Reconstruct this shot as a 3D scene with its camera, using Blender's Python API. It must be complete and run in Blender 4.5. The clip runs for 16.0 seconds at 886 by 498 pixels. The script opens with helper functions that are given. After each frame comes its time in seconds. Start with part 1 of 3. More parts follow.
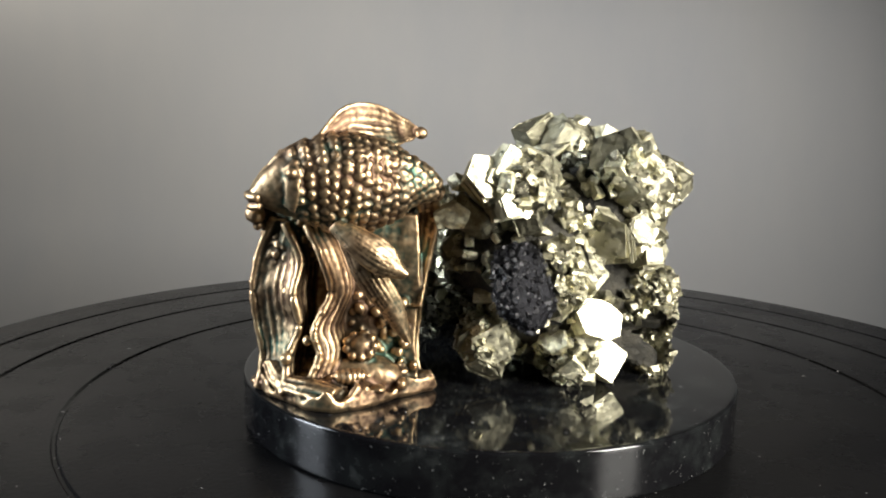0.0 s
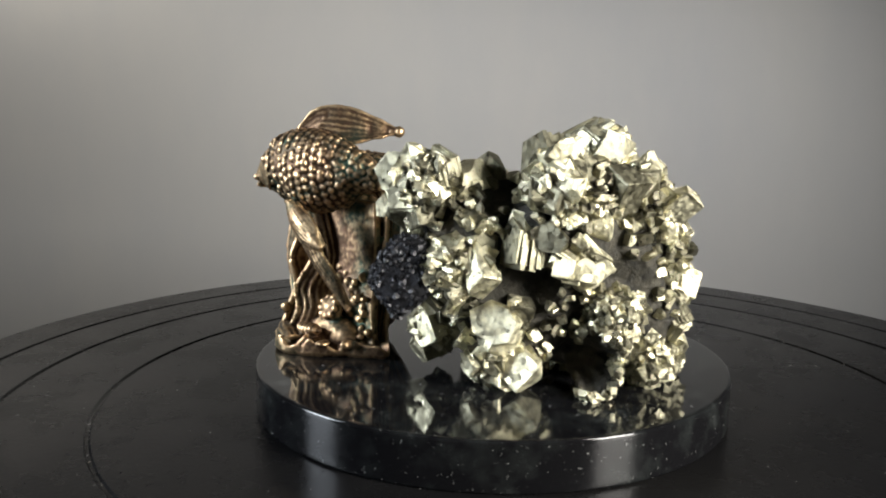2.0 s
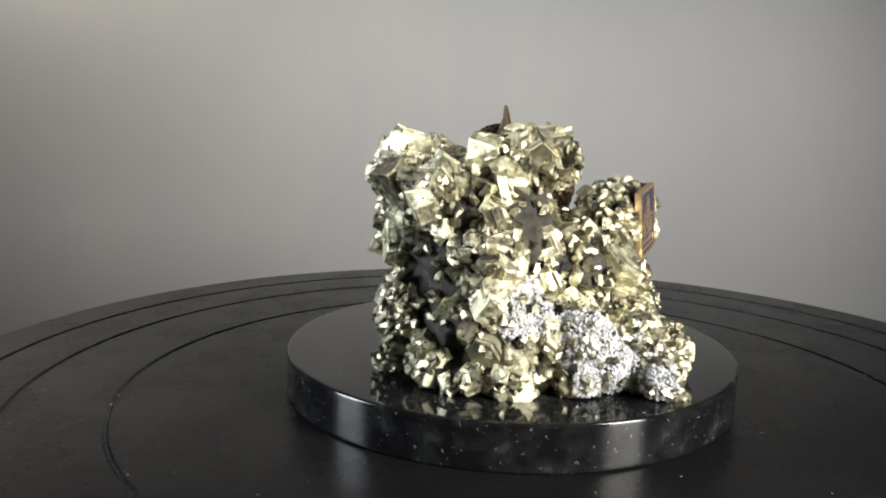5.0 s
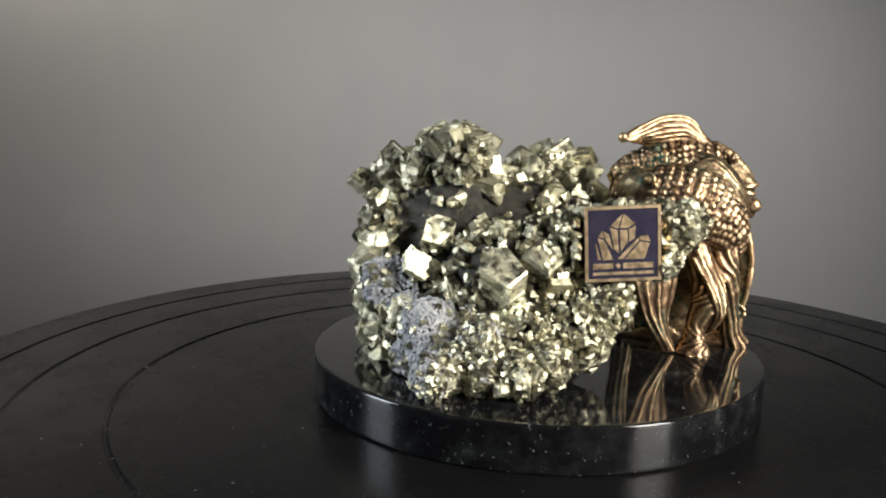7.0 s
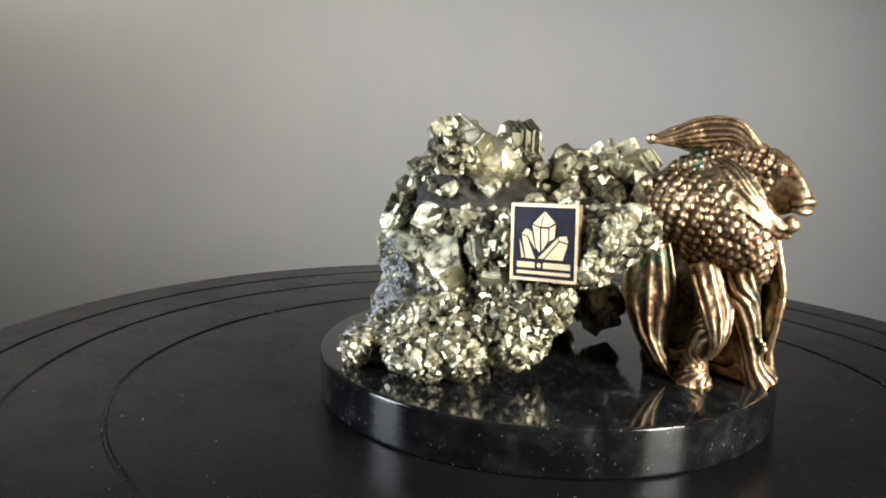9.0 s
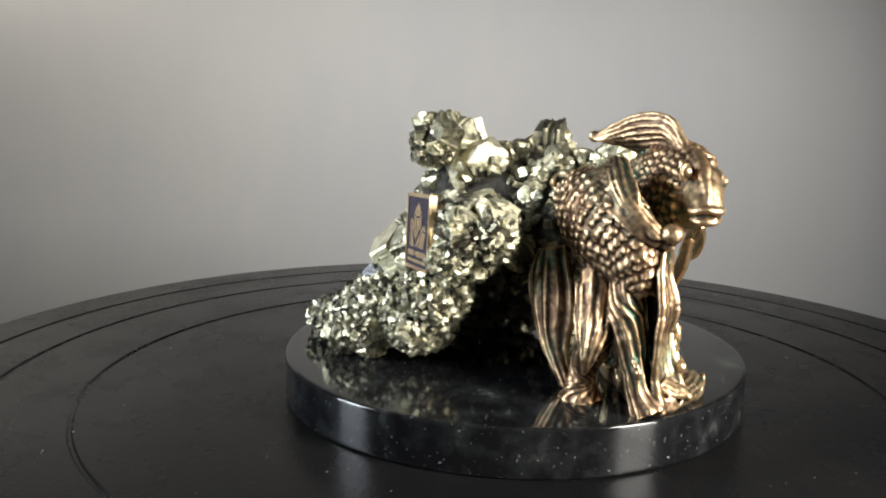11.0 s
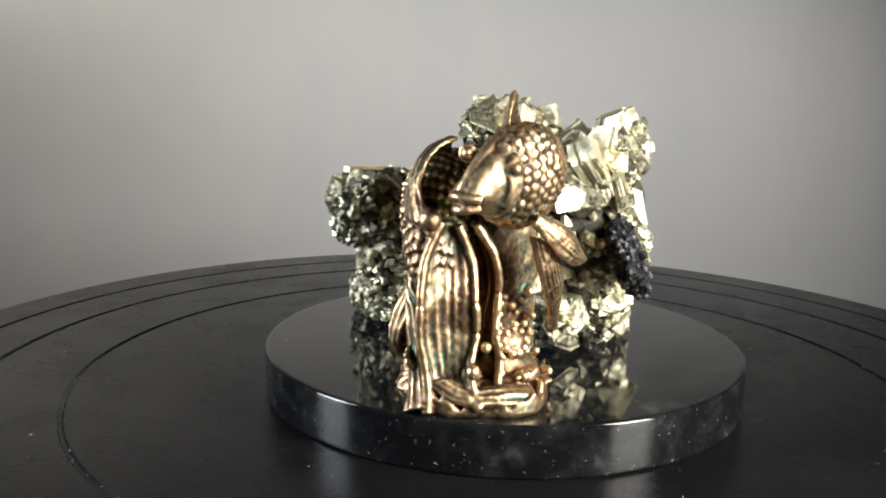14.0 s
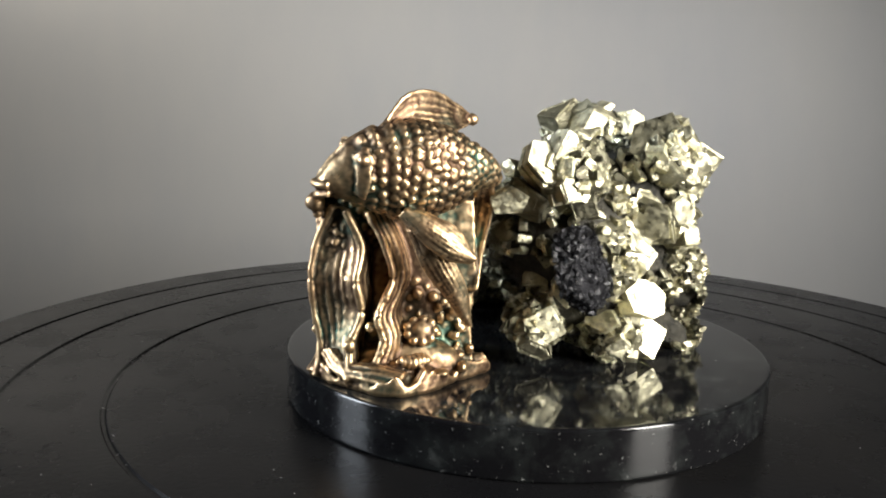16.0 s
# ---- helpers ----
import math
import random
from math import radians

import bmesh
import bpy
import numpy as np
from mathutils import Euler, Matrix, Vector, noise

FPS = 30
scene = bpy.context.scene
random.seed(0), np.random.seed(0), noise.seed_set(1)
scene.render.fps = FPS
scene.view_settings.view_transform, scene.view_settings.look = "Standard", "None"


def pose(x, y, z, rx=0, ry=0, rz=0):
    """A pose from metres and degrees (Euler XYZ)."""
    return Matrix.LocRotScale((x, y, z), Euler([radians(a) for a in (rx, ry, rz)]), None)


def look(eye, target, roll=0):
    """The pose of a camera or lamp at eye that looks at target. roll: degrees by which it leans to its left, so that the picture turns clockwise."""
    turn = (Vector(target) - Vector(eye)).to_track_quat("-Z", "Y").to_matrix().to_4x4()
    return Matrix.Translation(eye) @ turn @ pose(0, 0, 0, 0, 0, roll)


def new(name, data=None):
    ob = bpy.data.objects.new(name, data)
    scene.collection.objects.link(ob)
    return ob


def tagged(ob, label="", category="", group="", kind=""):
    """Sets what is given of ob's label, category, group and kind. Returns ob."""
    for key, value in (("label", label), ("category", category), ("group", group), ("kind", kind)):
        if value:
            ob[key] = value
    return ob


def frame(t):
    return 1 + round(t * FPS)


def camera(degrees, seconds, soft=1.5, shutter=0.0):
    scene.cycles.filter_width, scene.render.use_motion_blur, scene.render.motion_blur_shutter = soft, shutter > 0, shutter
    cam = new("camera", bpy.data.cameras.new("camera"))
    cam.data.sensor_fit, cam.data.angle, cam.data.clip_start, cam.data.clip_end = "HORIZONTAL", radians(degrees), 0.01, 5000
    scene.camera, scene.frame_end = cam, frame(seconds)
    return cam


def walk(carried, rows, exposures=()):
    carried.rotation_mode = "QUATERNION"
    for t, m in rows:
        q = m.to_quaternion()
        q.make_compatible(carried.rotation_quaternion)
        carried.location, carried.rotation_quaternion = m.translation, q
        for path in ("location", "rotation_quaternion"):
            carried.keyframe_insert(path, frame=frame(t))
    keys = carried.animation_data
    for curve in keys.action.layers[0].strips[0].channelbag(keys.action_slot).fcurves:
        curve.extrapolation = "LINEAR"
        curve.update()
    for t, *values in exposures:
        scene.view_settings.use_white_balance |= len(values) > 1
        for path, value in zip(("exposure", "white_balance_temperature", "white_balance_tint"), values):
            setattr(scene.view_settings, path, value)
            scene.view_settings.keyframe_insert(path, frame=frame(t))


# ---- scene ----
cam = camera(52.0, 16.0, soft=2.0)

# seconds, y, z in metres, tilt, lean, heading in degrees: a hand-held camera that sways a little
PATH = [
    (0, -0.1921, 0.0655, -9.84, 1.48, 3.55),
    (0.5, -0.1936, 0.0674, -10.18, 1.86, 4.45),
    (1, -0.1952, 0.0677, -10.00, 1.37, 4.25),
    (1.5, -0.1958, 0.0661, -9.77, 1.04, 4.67),
    (2, -0.1961, 0.0669, -10.01, 0.85, 4.70),
    (2.5, -0.1946, 0.0651, -9.90, 0.88, 4.90),
    (3, -0.1966, 0.0652, -9.52, 1.14, 5.06),
    (3.5, -0.1975, 0.0656, -9.83, 1.41, 5.88),
    (4, -0.1954, 0.0648, -9.55, 1.50, 5.96),
    (4.5, -0.1977, 0.0681, -10.39, 1.60, 5.60),
    (7, -0.2001, 0.0693, -10.44, 1.52, 5.24),
    (7.5, -0.2001, 0.0683, -10.31, 1.37, 5.35),
    (8, -0.1998, 0.0694, -10.51, 1.58, 4.84),
    (8.5, -0.1998, 0.0688, -10.51, 1.58, 5.82),
    (9, -0.1998, 0.0694, -10.76, 1.92, 5.26),
    (11.5, -0.2009, 0.0683, -10.71, 0.91, 2.86),
    (12, -0.1984, 0.0673, -11.19, 1.03, 3.20),
    (12.5, -0.1969, 0.0666, -10.91, 1.18, 2.35),
    (13, -0.1979, 0.0677, -11.13, 1.23, 2.20),
    (13.5, -0.1981, 0.0668, -11.04, 1.09, 2.57),
    (14, -0.1962, 0.0657, -10.92, 1.30, 3.17),
    (14.5, -0.1935, 0.0659, -11.14, 1.51, 4.77),
    (15, -0.1952, 0.0652, -10.85, 1.79, 5.29),
    (15.5, -0.1965, 0.0664, -11.08, 1.33, 5.51),
    (16, -0.1970, 0.0653, -10.66, 1.47, 5.59),
]
# seconds, stops: the camera's own exposure drifts a little
EXPOSURE = ((0, -0.40), (1.5, -0.36), (3, -0.24), (4.5, -0.14), (7, -0.72), (7.5, -0.66), (8.5, -0.30), (9, -0.24), (11.5, 0.0), (12, 0.02), (13, 0.05), (14.5, -0.02), (15.5, -0.10), (16, -0.26))
walk(cam, [(t, pose(0, y, z, 90 + tilt, 0, heading) @ pose(0, 0, 0, 0, 0, lean)) for t, y, z, tilt, lean, heading in PATH], EXPOSURE)

# seconds, degrees by which the turntable has turned clockwise
TURN = [
    (0, 0.00), (0.5, 6.66), (1, 21.03), (1.5, 31.82), (2, 46.82),
    (2.5, 58.67), (3, 75.08), (3.5, 86.03), (4, 103.97), (4.5, 115.85),
    (7, 200.09), (7.5, 206.26), (8, 215.86), (8.5, 226.95), (9, 234.63),
    (11.5, 279.97), (12, 286.72), (12.5, 291.56), (13, 302.51), (13.5, 307.61),
    (14, 316.97), (14.5, 325.10), (15, 335.54), (15.5, 346.89), (16, 351.61),
]

# ---- world and lamps ----
world = bpy.data.worlds.new("world")
scene.world = world
world.use_nodes = True
world.node_tree.nodes["Background"].inputs[0].default_value = (0.9, 0.95, 1.0, 1)
world.node_tree.nodes["Background"].inputs[1].default_value = 0.05


def area_lamp(name, eye, target, width, height, watts, colour, spread=150):
    data = bpy.data.lights.new(name, "AREA")
    data.shape, data.size, data.size_y = "RECTANGLE", width, height
    data.energy, data.color, data.spread = watts, colour, radians(spread)
    ob = new(name, data)
    ob.matrix_world = look(eye, target)
    return ob


area_lamp("key_softbox", (0.29, -0.205, 0.15), (0, 0, 0.03), 0.11, 0.22, 2.45, (1.0, 0.965, 0.90), 112)
area_lamp("fill_softbox", (-0.42, -0.10, 0.15), (0, 0, 0.03), 0.12, 0.24, 0.55, (0.84, 0.91, 1.0), 60)
# added unseen light that only evens out the brightness of the back wall
area_lamp("wall_lamp", (0.02, 0.12, 0.32), (0.04, 0.46, 0.05), 0.50, 0.10, 0.24, (1.0, 0.99, 0.97), 50)
# no fixture here: extra light that lifts the wall's upper left
area_lamp("corner_lamp", (-0.42, 0.36, 0.25), (-0.38, 0.46, 0.18), 0.30, 0.06, 0.24, (1.0, 0.94, 0.85), 110)

# ---- materials ----


def material(name, base, rough, metal=0.0):
    m = bpy.data.materials.new(name)
    m.use_nodes = True
    s = m.node_tree.nodes["Principled BSDF"]
    s.inputs["Base Color"].default_value = (*base, 1)
    s.inputs["Roughness"].default_value = rough
    s.inputs["Metallic"].default_value = metal
    return m, m.node_tree, s


def node(tree, kind, **inputs):
    n = tree.nodes.new(kind)
    for key, value in inputs.items():
        n.inputs[key.replace("_", " ")].default_value = value
    return n


def coords(tree):
    return tree.nodes.new("ShaderNodeTexCoord").outputs["Object"]


def noise_tex(tree, scale, detail=4.0, rough=0.55, vector=None, stretch=None):
    n = node(tree, "ShaderNodeTexNoise", Scale=scale, Detail=detail, Roughness=rough)
    source = vector if vector is not None else coords(tree)
    if stretch:
        mapping = tree.nodes.new("ShaderNodeMapping")
        mapping.inputs["Scale"].default_value = stretch
        tree.links.new(source, mapping.inputs["Vector"])
        source = mapping.outputs[0]
    tree.links.new(source, n.inputs["Vector"])
    return n.outputs["Fac"]


def ramp(tree, source, *stops):
    r = tree.nodes.new("ShaderNodeValToRGB")
    while len(r.color_ramp.elements) < len(stops):
        r.color_ramp.elements.new(0.5)
    for e, (at, c) in zip(r.color_ramp.elements, stops):
        e.position = at
        e.color = (*c, 1) if isinstance(c, tuple) else (c, c, c, 1)
    tree.links.new(source, r.inputs[0])
    return r.outputs[0]


def mix(tree, fac, a, b, blend="MIX"):
    n = tree.nodes.new("ShaderNodeMix")
    n.data_type, n.blend_type = "RGBA", blend
    for socket, value in ((n.inputs[0], fac), (n.inputs[6], a), (n.inputs[7], b)):
        if isinstance(value, (int, float)):
            socket.default_value = value
        elif isinstance(value, tuple):
            socket.default_value = (*value, 1)
        else:
            tree.links.new(value, socket)
    return n.outputs[2]


def bump(tree, shader, height, strength, distance):
    b = node(tree, "ShaderNodeBump", Strength=strength, Distance=distance)
    tree.links.new(height, b.inputs["Height"])
    tree.links.new(b.outputs[0], shader.inputs["Normal"])


def wall_paint():
    m, t, s = material("grey_wall_covering", (0.42, 0.42, 0.41), 0.62)
    fine = noise_tex(t, 13, 6, 0.62, stretch=(1, 1, 0.4))
    broad = noise_tex(t, 5, 3, 0.5)
    c = ramp(t, fine, (0.3, (0.385, 0.39, 0.40)), (0.7, (0.435, 0.43, 0.42)))
    t.links.new(mix(t, ramp(t, broad, (0.35, 0.0), (0.7, 0.35)), c, (0.46, 0.45, 0.43)), s.inputs["Base Color"])
    bump(t, s, fine, 0.06, 0.001)
    return m


def room_paint():
    m, t, s = material("dim_room_paint", (0.22, 0.21, 0.20), 0.8)
    n = noise_tex(t, 3, 3)
    t.links.new(ramp(t, n, (0.3, (0.18, 0.175, 0.17)), (0.7, (0.25, 0.24, 0.23))), s.inputs["Base Color"])
    return m


def platter_plastic():
    m, t, s = material("black_platter_plastic", (0.008, 0.008, 0.0085), 0.3)
    s.inputs["Specular IOR Level"].default_value = 0.09
    fine = noise_tex(t, 900, 3)
    broad = noise_tex(t, 25, 4)
    t.links.new(ramp(t, broad, (0.3, (0.004, 0.004, 0.0045)), (0.75, (0.008, 0.0077, 0.0075))), s.inputs["Base Color"])
    t.links.new(ramp(t, noise_tex(t, 60, 5, 0.65), (0.3, 0.2), (0.75, 0.34)), s.inputs["Roughness"])
    bump(t, s, fine, 0.12, 0.0004)
    return m


def granite():
    m, t, s = material("polished_black_granite", (0.012, 0.012, 0.013), 0.06)
    s.inputs["Specular IOR Level"].default_value = 0.32
    patch = noise_tex(t, 160, 4, 0.6)
    speck = ramp(t, noise_tex(t, 1100, 3, 0.6), (0.66, 0.0), (0.76, 1.0))
    c = ramp(t, patch, (0.45, (0.004, 0.004, 0.0045)), (0.62, (0.009, 0.010, 0.010)), (0.80, (0.035, 0.037, 0.036)))
    c = mix(t, speck, c, (0.16, 0.16, 0.155))
    t.links.new(c, s.inputs["Base Color"])
    t.links.new(ramp(t, noise_tex(t, 90, 4), (0.35, 0.04), (0.8, 0.14)), s.inputs["Roughness"])
    return m


def pyrite(name, light, dark, rough=0.2, unit=1.0):
    """unit: how many of the mesh's own units make a crystal's half size."""
    m, t, s = material(name, light, rough, 1.0)
    info = t.nodes.new("ShaderNodeObjectInfo")
    geo = t.nodes.new("ShaderNodeNewGeometry")
    add = t.nodes.new("ShaderNodeMath")
    add.operation = "ADD"
    t.links.new(info.outputs["Random"], add.inputs[0])
    t.links.new(geo.outputs["Random Per Island"], add.inputs[1])
    fract = t.nodes.new("ShaderNodeMath")
    fract.operation = "FRACT"
    t.links.new(add.outputs[0], fract.inputs[0])
    c = ramp(t, fract.outputs[0], (0.0, tuple(0.45 * v for v in dark)), (0.25, dark), (0.6, tuple(0.8 * v for v in light)), (1.0, light))
    tarnish = ramp(t, noise_tex(t, 2.2 / unit, 6, 0.68), (0.42, 0.0), (0.68, 0.75))
    c = mix(t, tarnish, c, dark)
    t.links.new(c, s.inputs["Base Color"])
    t.links.new(ramp(t, noise_tex(t, 3.5 / unit, 5, 0.65), (0.3, rough * 0.55), (0.75, rough * 2.4)), s.inputs["Roughness"])
    # growth striations, and small facets that lean a little one way or another
    place = t.nodes.new("ShaderNodeVectorMath")
    place.operation = "SCALE"
    place.inputs["Scale"].default_value = 1.0 / unit
    t.links.new(coords(t), place.inputs[0])
    cells = node(t, "ShaderNodeTexVoronoi", Scale=2.6)
    t.links.new(place.outputs[0], cells.inputs["Vector"])
    away = t.nodes.new("ShaderNodeVectorMath")
    away.operation = "SUBTRACT"
    t.links.new(place.outputs[0], away.inputs[0])
    t.links.new(cells.outputs["Position"], away.inputs[1])
    lean = t.nodes.new("ShaderNodeVectorMath")
    lean.operation = "SUBTRACT"
    t.links.new(cells.outputs["Color"], lean.inputs[0])
    lean.inputs[1].default_value = (0.5, 0.5, 0.5)
    dot = t.nodes.new("ShaderNodeVectorMath")
    dot.operation = "DOT_PRODUCT"
    t.links.new(away.outputs[0], dot.inputs[0])
    t.links.new(lean.outputs[0], dot.inputs[1])
    stripes = noise_tex(t, 1.6 / unit, 5, 0.6, stretch=(0.35, 0.35, 6.0))
    both = t.nodes.new("ShaderNodeMath")
    both.operation = "MULTIPLY_ADD"
    t.links.new(stripes, both.inputs[0])
    both.inputs[1].default_value = 0.3
    t.links.new(dot.outputs["Value"], both.inputs[2])
    bump(t, s, both.outputs[0], 0.8, 0.0016 if unit == 1.0 else 0.0006)
    return m


def bronze():
    m, t, s = material("patinated_bronze", (0.6, 0.4, 0.22), 0.24, 1.0)
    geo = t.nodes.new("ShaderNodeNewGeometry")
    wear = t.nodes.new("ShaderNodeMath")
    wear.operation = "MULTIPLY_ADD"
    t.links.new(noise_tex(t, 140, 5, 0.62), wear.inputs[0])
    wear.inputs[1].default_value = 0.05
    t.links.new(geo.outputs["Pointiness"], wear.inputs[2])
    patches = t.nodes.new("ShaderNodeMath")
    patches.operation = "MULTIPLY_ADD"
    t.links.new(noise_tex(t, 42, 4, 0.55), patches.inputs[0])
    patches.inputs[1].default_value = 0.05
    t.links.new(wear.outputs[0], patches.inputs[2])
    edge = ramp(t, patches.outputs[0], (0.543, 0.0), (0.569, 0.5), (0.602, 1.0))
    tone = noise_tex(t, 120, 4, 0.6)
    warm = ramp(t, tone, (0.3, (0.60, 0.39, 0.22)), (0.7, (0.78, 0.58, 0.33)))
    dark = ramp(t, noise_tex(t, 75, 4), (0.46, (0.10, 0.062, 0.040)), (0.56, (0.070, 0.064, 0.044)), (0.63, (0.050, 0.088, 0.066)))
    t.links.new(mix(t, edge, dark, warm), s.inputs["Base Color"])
    t.links.new(ramp(t, edge, (0.0, 0.50), (1.0, 0.41)), s.inputs["Roughness"])
    bump(t, s, noise_tex(t, 1500, 3), 0.15, 0.0002)
    return m


WALL = wall_paint()
ROOM = room_paint()
PLATTER = platter_plastic()
GRANITE = granite()
GOLD = pyrite("pale_brass_pyrite", (0.85, 0.81, 0.59), (0.29, 0.275, 0.195), 0.36)
DRUSE = pyrite("fine_pyrite_druse", (0.70, 0.665, 0.48), (0.17, 0.16, 0.115), 0.28, 0.002)
DARK = pyrite("black_sphalerite", (0.12, 0.12, 0.125), (0.02, 0.02, 0.022), 0.38, 0.0012)
MATRIX, _t, _s = material("dark_rock_matrix", (0.10, 0.095, 0.08), 0.6, 0.3)
_t.links.new(ramp(_t, noise_tex(_t, 300, 5, 0.7), (0.35, (0.012, 0.012, 0.010)), (0.7, (0.07, 0.063, 0.046))), _s.inputs["Base Color"])
bump(_t, _s, noise_tex(_t, 700, 6, 0.7), 0.9, 0.0012)
GREY, _t, _s = material("grey_sugary_quartz", (0.3, 0.3, 0.31), 0.6, 0.0)
_t.links.new(ramp(_t, noise_tex(_t, 500, 5, 0.7), (0.35, (0.24, 0.245, 0.25)), (0.65, (0.46, 0.465, 0.47))), _s.inputs["Base Color"])
bump(_t, _s, noise_tex(_t, 1400, 4), 0.6, 0.0006)
BRONZE = bronze()
DUST, _t, _s = material("pale_dust", (0.32, 0.31, 0.29), 0.9)
_t.links.new(ramp(_t, noise_tex(_t, 300, 2), (0.3, (0.05, 0.05, 0.05)), (0.7, (0.3, 0.29, 0.28))), _s.inputs["Base Color"])
BRASS, _t, _s = material("bright_brass", (0.83, 0.62, 0.38), 0.36, 1.0)
_t.links.new(ramp(_t, noise_tex(_t, 900, 4), (0.3, 0.30), (0.7, 0.46)), _s.inputs["Roughness"])
PLAQUE, _t, _s = material("dark_enamel_plate", (0.02, 0.018, 0.03), 0.22, 0.0)
_t.links.new(ramp(_t, noise_tex(_t, 400, 4), (0.3, (0.018, 0.016, 0.030)), (0.7, (0.030, 0.026, 0.042))), _s.inputs["Base Color"])

# ---- building helpers ----
MM = 0.001


def mesh_of(bm, name, mat, smooth=False):
    me = bpy.data.meshes.new(name)
    bm.to_mesh(me)
    bm.free()
    me.materials.append(mat)
    for p in me.polygons:
        p.use_smooth = smooth
    return me


def part(name, bm, mat, parent=None, label="", smooth=False):
    ob = new(name, mesh_of(bm, name, mat, smooth))
    ob.parent = parent
    return tagged(ob, label)


def box(bm, lo, hi):
    m = Matrix.Translation([(a + b) / 2 for a, b in zip(lo, hi)]) @ Matrix.Diagonal([b - a for a, b in zip(lo, hi)] + [1])
    return bmesh.ops.create_cube(bm, size=1, matrix=m)["verts"]


def revolve(bm, profile, segments, centre=(0, 0)):
    """A closed solid turned round z from (radius, height) pairs, from the axis below to the axis above."""
    rings = []
    for r, z in profile:
        if r < 1e-7:
            rings.append([bm.verts.new((centre[0], centre[1], z))])
        else:
            rings.append([bm.verts.new((centre[0] + r * math.cos(k * math.tau / segments), centre[1] + r * math.sin(k * math.tau / segments), z)) for k in range(segments)])
    for a, b in zip(rings, rings[1:]):
        for k in range(segments):
            n = (k + 1) % segments
            if len(a) == 1:
                bm.faces.new((a[0], b[n], b[k]))
            elif len(b) == 1:
                bm.faces.new((a[k], a[n], b[0]))
            else:
                bm.faces.new((a[k], a[n], b[n], b[k]))


# ---- room ----


def build_room():
    for name, lo, hi, mat in (
        ("wall_north", (-1.3, 0.46, -0.75), (1.3, 0.52, 1.6), WALL),
        ("wall_south", (-1.3, -1.56, -0.75), (1.3, -1.5, 1.6), ROOM),
        ("wall_east", (1.3, -1.56, -0.75), (1.36, 0.52, 1.6), ROOM),
        ("wall_west", (-1.36, -1.56, -0.75), (-1.3, 0.52, 1.6), ROOM),
        ("ceiling", (-1.36, -1.56, 1.6), (1.36, 0.52, 1.66), ROOM),
        ("floor", (-1.36, -1.56, -0.81), (1.36, 0.52, -0.75), ROOM),
    ):
        bm = bmesh.new()
        box(bm, lo, hi)
        tagged(part(name, bm, mat), kind="structure")


build_room()


def build_table():
    table = tagged(new("table"), "dark table under the black turntable", "table")
    bm = bmesh.new()
    box(bm, (-0.25, -0.34, -0.056), (0.25, 0.10, -0.030))
    bmesh.ops.bevel(bm, geom=bm.edges[:], offset=0.003, segments=2, affect="EDGES")
    part("tabletop", bm, PLATTER, table)
    for x in (-0.22, 0.22):
        for y in (-0.30, 0.07):
            bm = bmesh.new()
            box(bm, (x - 0.02, y - 0.02, -0.75), (x + 0.02, y + 0.02, -0.056))
            part("leg", bm, PLATTER, table)


build_table()


def build_turntable():
    thing = tagged(new("turntable"), "round black plastic turntable with shallow ring grooves", "turntable")
    bm = bmesh.new()
    prof = [(0, -0.012), (0.128, -0.012), (0.1375, -0.010), (0.140, -0.006), (0.1405, -0.002), (0.139, -0.0004), (0.1375, 0)]
    for r in (0.1255, 0.1105, 0.0892):
        prof += [(r + 0.0007, 0), (r + 0.0003, -0.0004), (r - 0.0003, -0.0004), (r - 0.0007, 0)]
    prof += [(0.06, 0), (0, 0)]
    revolve(bm, prof, 256)
    part("platter", bm, PLATTER, thing)
    bm = bmesh.new()
    revolve(bm, [(0, -0.030), (0.10, -0.030), (0.102, -0.028), (0.102, -0.014), (0.10, -0.012), (0, -0.012)], 96)
    part("foot", bm, PLATTER, thing, "black turntable foot")
    rnd = random.Random(11)
    bm = bmesh.new()
    for _ in range(420):
        r, a = 0.136 * math.sqrt(rnd.uniform(0.14, 1)), rnd.uniform(0, math.tau)
        if rnd.random() < 0.3:
            r = 0.0892 + rnd.gauss(0, 0.0005)
        x, y, d = r * math.cos(a), r * math.sin(a), rnd.uniform(0.00004, 0.00014)
        long = d * rnd.choice((1, 1, 1.6, 4))
        bmesh.ops.create_icosphere(bm, subdivisions=1, radius=1, matrix=pose(x, y, d * 0.3, 0, 0, rnd.uniform(0, 360)) @ Matrix.Diagonal((long, d, d * 0.5, 1)))
    tagged(part("dust", bm, DUST, thing, "scattered pale dust specks"), kind="stuff")
    return thing


BASE_X, BASE_Y, BASE_H = -0.0014, -0.0056, 0.0096


